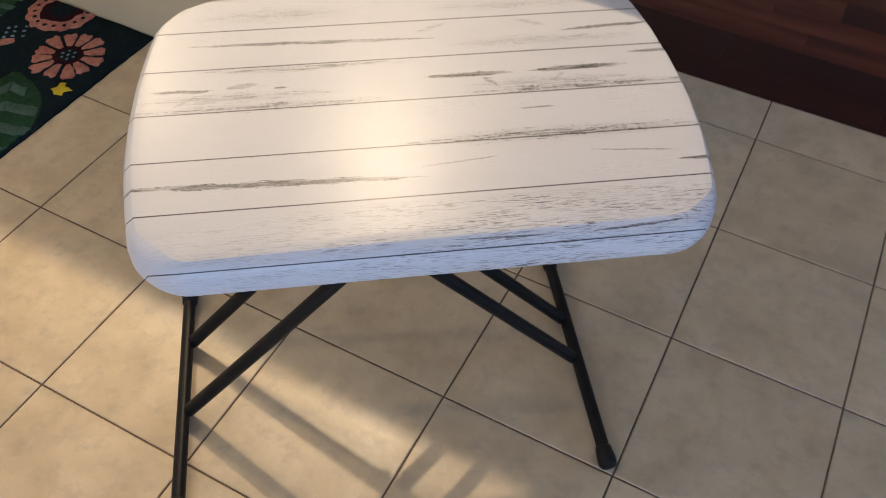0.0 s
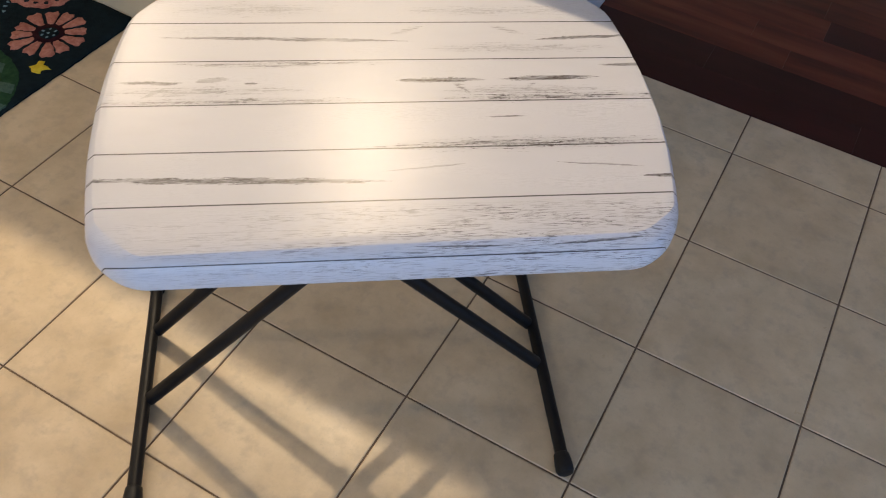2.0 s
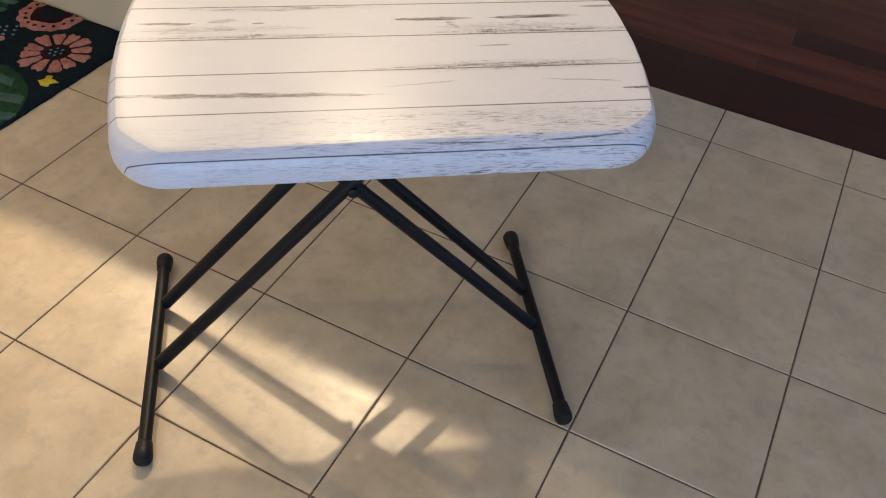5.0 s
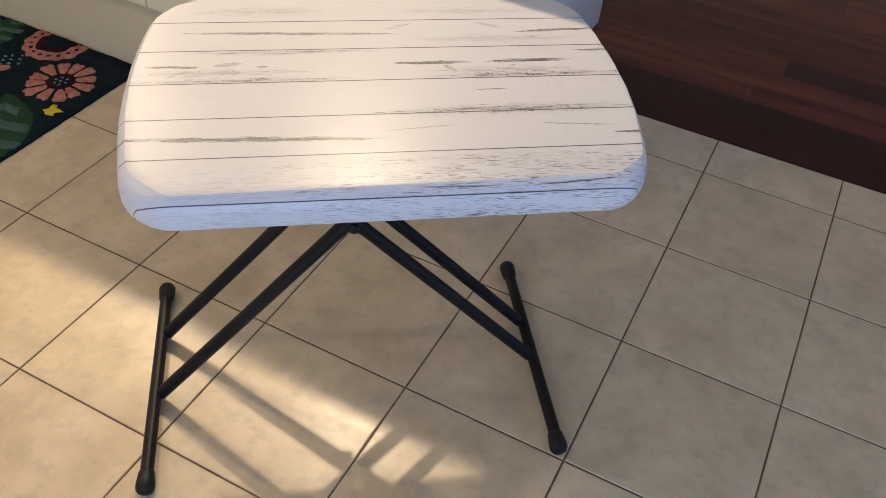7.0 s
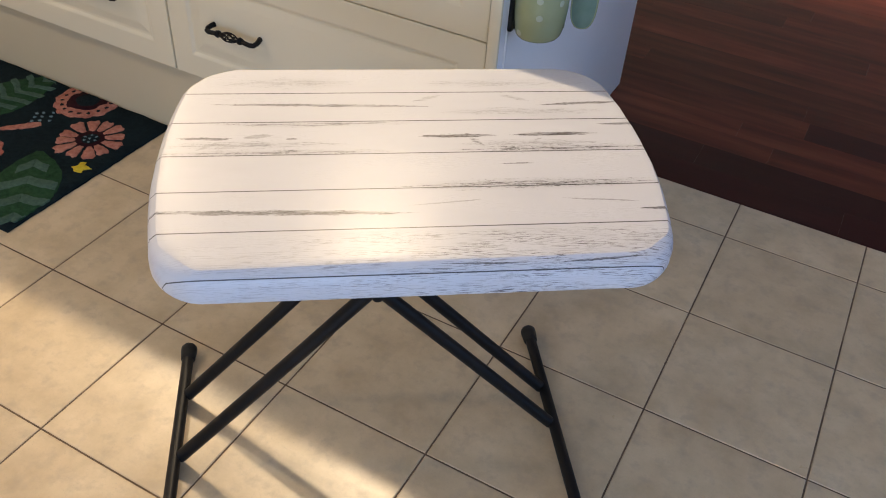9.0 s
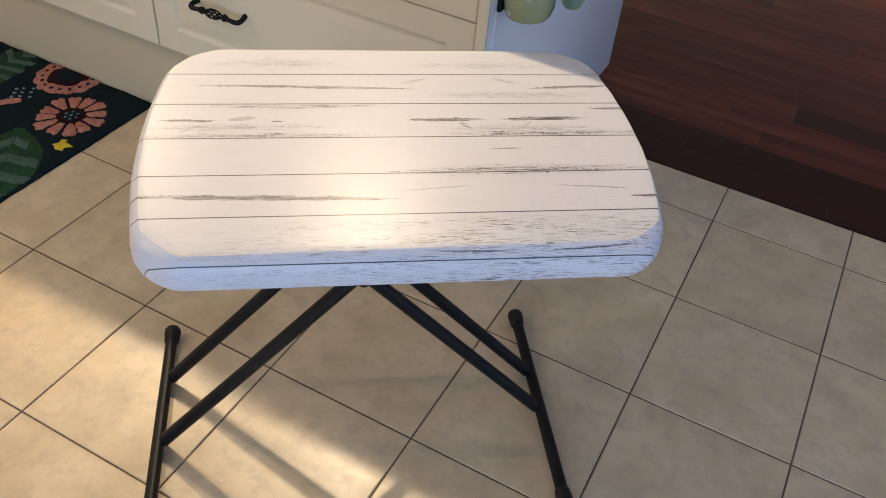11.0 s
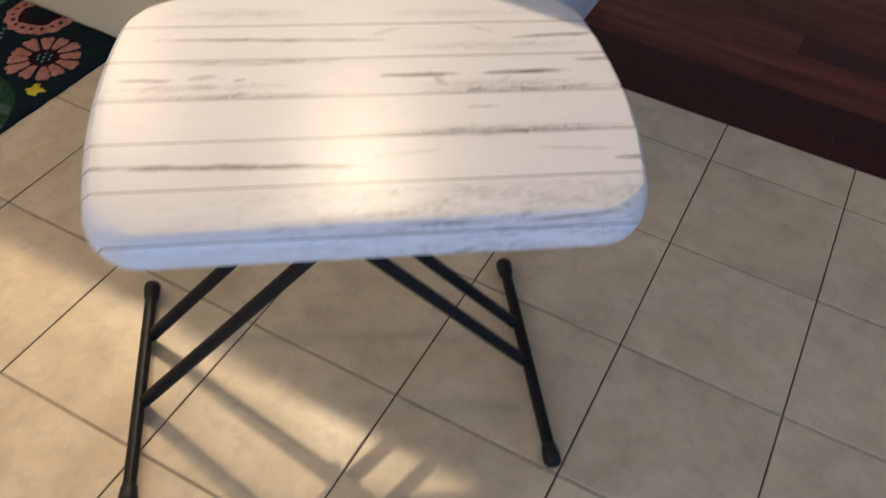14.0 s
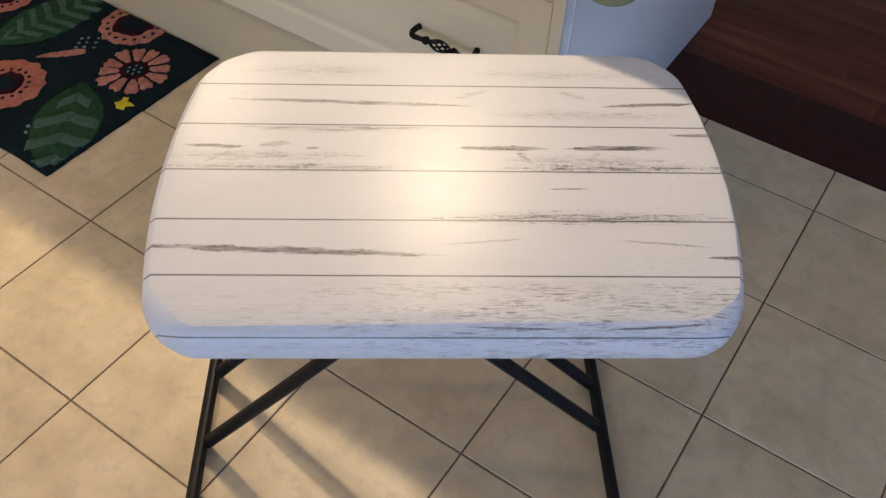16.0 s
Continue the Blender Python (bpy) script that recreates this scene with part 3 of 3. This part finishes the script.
# ---------------------------------------------------------------- rug
def rug():
    r = empty("floral_rug", "dark navy tufted rug with coral flowers and green leaves", "rug", m=pose(-1.75, 0.32, 0))
    ox, oy = -1.75, 0.32
    rng = random.Random(4)
    bm = bmesh.new()
    nx, ny = 90, 46
    x0, x1, y0, y1 = -0.56, 0.560, -0.284, 0.284
    grid = []
    for j in range(ny + 1):
        row = []
        for i in range(nx + 1):
            u, v = i / nx, j / ny
            e = min(u * (x1 - x0), (1 - u) * (x1 - x0), v * (y1 - y0), (1 - v) * (y1 - y0))
            z = 0.0095 - 0.005 * max(0, 1 - e / 0.006) + rng.uniform(-0.0006, 0.0006)
            wob = 0.0012 * math.sin(40 * u + 3) if j in (0, ny) else 0.0
            row.append(bm.verts.new((x0 + u * (x1 - x0) + (rng.uniform(-0.0012, 0.0012) if i in (0, nx) else 0), y0 + v * (y1 - y0) + wob, z)))
        grid.append(row)
    for j in range(ny):
        for i in range(nx):
            bm.faces.new((grid[j][i], grid[j][i + 1], grid[j + 1][i + 1], grid[j + 1][i]))
    rim = grid[0] + [row[-1] for row in grid[1:]] + grid[-1][-2::-1] + [row[0] for row in grid[-2:0:-1]]
    low = [bm.verts.new((v.co.x, v.co.y, 0.0)) for v in rim]
    for k in range(len(rim)):
        bm.faces.new((rim[k], rim[k - 1], low[k - 1], low[k]))
    bm.faces.new(low)
    part("rug_base", bm, M_NAVY, r)

    def motif(name, pts, mat, top=0.0115, label=""):
        # tufts break the outline every few millimetres
        rag = []
        for (xa, ya), (xb, yb) in zip(pts, pts[1:] + pts[:1]):
            steps = max(1, int(math.hypot(xb - xa, yb - ya) / 0.007))
            for k in range(steps):
                f = k / steps
                rag.append((xa + (xb - xa) * f - ox + rng.uniform(-0.0017, 0.0017), ya + (yb - ya) * f - oy + rng.uniform(-0.0017, 0.0017)))
        part(name, slab(bmesh.new(), rag, 0.006, top, 0.0012), mat, r, label)

    def disc(cx, cy, rad, n=14, wav=0.08):
        return [(cx + rad * (1 + rng.uniform(-wav, wav)) * math.cos(2 * math.pi * k / n), cy + rad * (1 + rng.uniform(-wav, wav)) * math.sin(2 * math.pi * k / n)) for k in range(n)]

    def clipped(pts):
        return [(min(x, -1.197), max(0.043, min(y, 0.598))) for x, y in pts]

    def petal_flower(cx, cy, ri, ro, petals, mat, turn=0.0):
        for k in range(petals):
            a = turn + 2 * math.pi * k / petals + rng.uniform(-0.05, 0.05)
            half = math.pi / petals * 0.80
            o = ro * rng.uniform(0.93, 1.06)
            pts = [(ri, -half * 0.75), (0.6 * o, -half * 0.95), (0.90 * o, -half), (0.99 * o, -half * 0.6), (0.95 * o, -half * 0.1), (1.0 * o, half * 0.5), (0.91 * o, half), (0.6 * o, half * 0.95), (ri, half * 0.75), (ri * 0.97, 0)]
            motif("petal", clipped([(cx + q * math.cos(a + w), cy + q * math.sin(a + w)) for q, w in pts]), mat)
        motif("flower_centre", clipped(disc(cx, cy, ri * 1.12, 16)), M_WINE, 0.0108)
        motif("flower_eye", clipped(disc(cx, cy, ri * 0.62, 16)), M_NAVY, 0.0114)
        for k in range(7):
            q = 0 if k == 0 else ri * 0.42
            motif("stamen", clipped(disc(cx + q * math.cos(k * 1.05), cy + q * math.sin(k * 1.05), 0.0042, 7)), M_PALE, 0.0124)

    def poppy(cx, cy, ri, ro, mat, seeds=17):
        n = 60
        ring = [(cx + ro * (0.95 + 0.035 * math.sin(13 * a) + rng.uniform(-0.025, 0.025)) * math.cos(a), cy + ro * (0.95 + 0.035 * math.sin(13 * a) + rng.uniform(-0.025, 0.025)) * math.sin(a)) for a in (2 * math.pi * k / n for k in range(n))]
        motif("bloom", clipped(ring), mat, 0.0112)
        motif("flower_centre", clipped(disc(cx, cy, ri, 20, 0.12)), M_WINE, 0.0120)
        motif("flower_eye", clipped(disc(cx, cy, ri * 0.6, 14)), M_NAVY, 0.0126)
        for k in range(seeds):
            a = 2 * math.pi * k / seeds
            motif("stamen", clipped(disc(cx + ri * 1.26 * math.cos(a), cy + ri * 1.26 * math.sin(a), 0.0062, 7)), M_NAVY, 0.0122)

    petal_flower(-1.322, 0.428, 0.040, 0.098, 12, M_CORAL, 0.2)
    poppy(-1.478, 0.570, 0.058, 0.100, M_CORAL)
    poppy(-1.545, 0.192, 0.048, 0.108, M_SALMON)
    poppy(-1.885, 0.450, 0.046, 0.092, M_SALMON)
    poppy(-2.10, 0.24, 0.046, 0.100, M_CORAL)

    def leaf(base, tip, half, stripes):
        """A broad leaf with chevron stripes in a paler green."""
        b, q = Vector(base), Vector(tip)
        d = q - b
        s = Vector((-d.y, d.x)).normalized()
        shape = [0.10, 0.55, 0.85, 1.0, 0.98, 0.88, 0.66, 0.30]
        right = [b + d * (k / 7) + s * half * w for k, w in enumerate(shape)]
        left = [b + d * (k / 7) - s * half * w for k, w in enumerate(shape)]
        motif("leaf", clipped([tuple(p) for p in right + left[::-1]]), M_LEAF, 0.0106)
        for k in range(stripes):
            f = (k + 0.5) / stripes
            w = half * np.interp(f, [i / 7 for i in range(8)], shape) * 0.97
            th = 0.44 / stripes
            for sg in (1, -1):
                up = 0.10
                pts = [b + d * f, b + d * (f + up * 0.6) + sg * s * w * 0.5, b + d * min(1, f + up) + sg * s * w, b + d * min(1, f + up + th) + sg * s * w * 0.97, b + d * (f + up * 0.6 + th) + sg * s * w * 0.48, b + d * (f + th)]
                motif("leaf_stripe", clipped([tuple(p) for p in pts]), M_LEAF_PALE, 0.0117)

    leaf((-1.388, 0.312), (-1.206, 0.060), 0.086, 4)
    leaf((-1.715, 0.285), (-1.665, 0.594), 0.086, 7)
    leaf((-1.72, 0.22), (-1.90, 0.07), 0.08, 5)
    leaf((-2.02, 0.36), (-1.95, 0.58), 0.08, 5)
    motif("bud", [(-1.575, 0.312), (-1.545, 0.334), (-1.515, 0.360), (-1.492, 0.386), (-1.484, 0.404), (-1.494, 0.412), (-1.512, 0.404), (-1.532, 0.378), (-1.560, 0.346)], M_CORAL)
    motif("tulip", [(-1.262, 0.306), (-1.240, 0.292), (-1.222, 0.300), (-1.226, 0.312), (-1.212, 0.326), (-1.226, 0.330), (-1.240, 0.328), (-1.246, 0.340), (-1.260, 0.334), (-1.254, 0.320)], M_YELLOW)
    for k in range(9):
        motif("berry", disc(-1.515 + 0.016 * (k % 3 - 1) + rng.uniform(-.004, .004) - 0.012 * (k // 3 - 1), 0.436 + 0.018 * (k // 3 - 1) + 0.014 * (k % 3 - 1), 0.0048, 7), M_PALE, 0.0118)
    for cx, cy in ((-1.360, 0.120), (-1.346, 0.102)):
        motif("berry", disc(cx, cy, 0.0055, 7), M_PALE, 0.0118)


rug()


# ---------------------------------------------------------------- hung pot and paddle on the island's end
def hung_pot():
    p = empty("hanging_pot", "sage green spotted ceramic pot hung on the white end panel", "pot", m=pose(-0.124, 0.630, 0.592))
    prof = [(0.020, 0.0), (0.0395, 0.0004), (0.0440, 0.0025), (0.0465, 0.007), (0.0490, 0.018), (0.0512, 0.036), (0.0525, 0.055), (0.0528, 0.085), (0.050, 0.12), (0.050, 0.15), (0.053, 0.162), (0.0525, 0.167), (0.049, 0.166), (0.046, 0.14), (0.044, 0.03), (0.02, 0.012)]
    part("body", lathe(bmesh.new(), prof, 40, 1.0, 1.18), M_GREEN, p)
    # black slab draws the shadow line between pot and panel
    part("back_shade", boxed(-0.0535, -0.043, -0.040, 0.042, 0.004, 0.175, 0.004), M_RUBBER, p, "black slab standing in for the shadow behind the pot")
    rng = random.Random(8)
    for k in range(11):
        a = -2.0 + k * 0.83 % 4.2
        z = 0.020 + 0.034 * (k % 4) + rng.uniform(-0.005, 0.005)
        rad = float(np.interp(z, [q[1] for q in prof[:10]], [q[0] for q in prof[:10]]))
        bm = bmesh.new()
        bmesh.ops.create_uvsphere(bm, u_segments=12, v_segments=8, radius=0.0068, matrix=Matrix.Diagonal((0.16, 1, 1, 1)))
        part("spot", bm, M_DOT, p, m=pose(rad * math.cos(a), 1.18 * rad * math.sin(a), z, 0, 0, math.degrees(a)))
    # a thin frosted lobe standing off its side
    def rounded(a):
        """A tall lobe with nearly straight sides."""
        c, q = math.cos(a), math.sin(a)
        return 0.025 * math.copysign(abs(c) ** 0.75, c), 0.022 + 0.062 * math.copysign(abs(q) ** 0.75, q)

    pts = [rounded(2 * math.pi * k / 28) for k in range(28)]
    lobe = part("side_lobe", slab(bmesh.new(), pts, -0.003, 0.003, 0.002), M_GLASSY, p, "frosted green oval lobe", m=pose(0.067, 0.066, 0.044) @ pose(0, 0, 0, 0, 0, 18) @ pose(0, 0, 0, 90, 0, 0))
    ringp = [(*pts[k % 28], 0) for k in range(29)]
    part("lobe_rim", tube(bmesh.new(), ringp, 0.0026, 6), M_GREEN, lobe)
    # solid black block gives the slot its shade
    part("slot_shade", boxed(0.032, 0.036, 0.040, 0.056, 0.064, 0.094, 0.0015), M_RUBBER, p, "black block standing in for the shaded slot beside the lobe")


hung_pot()


# ---------------------------------------------------------------- downlights above the island, and one added for fill
def downlights():
    d = empty("downlight", "round white ceiling downlight, the south-west one added for fill", "lamp", "kitchen downlights", m=pose(LAMP[0], LAMP[1], TOP))
    part("trim_ring", lathe(bmesh.new(), [(0.040, -0.001), (0.044, -0.006), (0.052, -0.007), (0.056, -0.003), (0.056, -0.0005)], 32), M_ALU, d)
    copy_thing(d, pose(LAMP_2[0], LAMP_2[1], TOP))
    # this ring goes with the added fill lamp
    copy_thing(d, pose(FILL_LAMP[0], FILL_LAMP[1], TOP))


downlights()


# ---------------------------------------------------------------- floor boards and tiles
def wood_floor():
    f = link_mesh("floor_timber", boxed(X0, X1, EDGE, Y1, -0.06, -0.0125), M_BOARD_DARK)
    tagged(f, "dark red hardwood strip floor beside the tiles", "floor", kind="structure")
    rng = random.Random(11)
    edges = [EDGE, 1.285, 1.405, 1.505, 1.605, 1.715]
    while edges[-1] < Y1 - 0.05:
        edges.append(edges[-1] + 0.11)

    def board(x0, x1, y0, y1, mat):
        bm = bmesh.new()
        g, b = 0.00005, 0.0003
        w, d = (x1 - x0) / 2 - g, (y1 - y0) / 2 - g
        lv = [[bm.verts.new((sx * (w - i), sy * (d - i), z)) for sx, sy in ((-1, -1), (1, -1), (1, 1), (-1, 1))] for i, z in ((0, -0.012), (0, -b), (b, 0))]
        for a, c in zip(lv, lv[1:]):
            for k in range(4):
                bm.faces.new((a[k], a[(k + 1) % 4], c[(k + 1) % 4], c[k]))
        bm.faces.new(lv[-1])
        part("board", bm, mat, f, smooth=False, m=pose((x0 + x1) / 2, (y0 + y1) / 2, 0))

    for r, (a, b) in enumerate(zip(edges, edges[1:])):
        joints = [X0]
        x = X0 + rng.uniform(0.3, 1.0)
        while x < X1 - 0.3:
            joints.append(x)
            x += rng.uniform(0.8, 1.5)
        joints.append(X1)
        if r == 4:
            joints = [X0, -1.6, -0.55, 0.42, 1.45, 2.4, X1]
        for i, (p, q) in enumerate(zip(joints, joints[1:])):
            dark = r < 2 or (r == 4 and i == 3) or (r > 9 and rng.random() < 0.05)
            board(p, q, a, b, M_BOARD_DARK if dark else M_BOARD)


def tile_floor():
    f = link_mesh("floor_tiled", boxed(X0, X1, Y0, EDGE - 0.0005, -0.06, -0.0015), M_GROUT)
    tagged(f, "square beige ceramic floor tiles with dark grout", "floor", kind="structure")

    def tile_mesh(w, d):
        bm = bmesh.new()
        lv = []
        for i, z in ((0, -0.008), (0, -0.0014), (0.0007, -0.0005), (0.0020, 0.0)):
            lv.append([bm.verts.new((sx * (w - i), sy * (d - i), z)) for sx, sy in ((-1, -1), (1, -1), (1, 1), (-1, 1))])
        for a, b in zip(lv, lv[1:]):
            for k in range(4):
                bm.faces.new((a[k], a[(k + 1) % 4], b[(k + 1) % 4], b[k]))
        bm.faces.new(lv[-1])
        bmesh.ops.recalc_face_normals(bm, faces=bm.faces)
        me = bpy.data.meshes.new("tile")
        bm.to_mesh(me)
        bm.free()
        me.materials.append(M_TILE)
        return me

    gap = 0.0018
    whole = tile_mesh(PITCH / 2 - gap, PITCH / 2 - gap)
    cut_d = (EDGE - 3 * PITCH) / 2
    cut = tile_mesh(PITCH / 2 - gap, cut_d - gap)
    for i in range(-8, 10):
        for j in range(-9, 4):
            ob = new("tile", cut if j == 3 else whole)
            ob.parent = f
            ob.location = ((i + 0.5) * PITCH, 3 * PITCH + cut_d if j == 3 else (j + 0.5) * PITCH, 0)


wood_floor()
tile_floor()
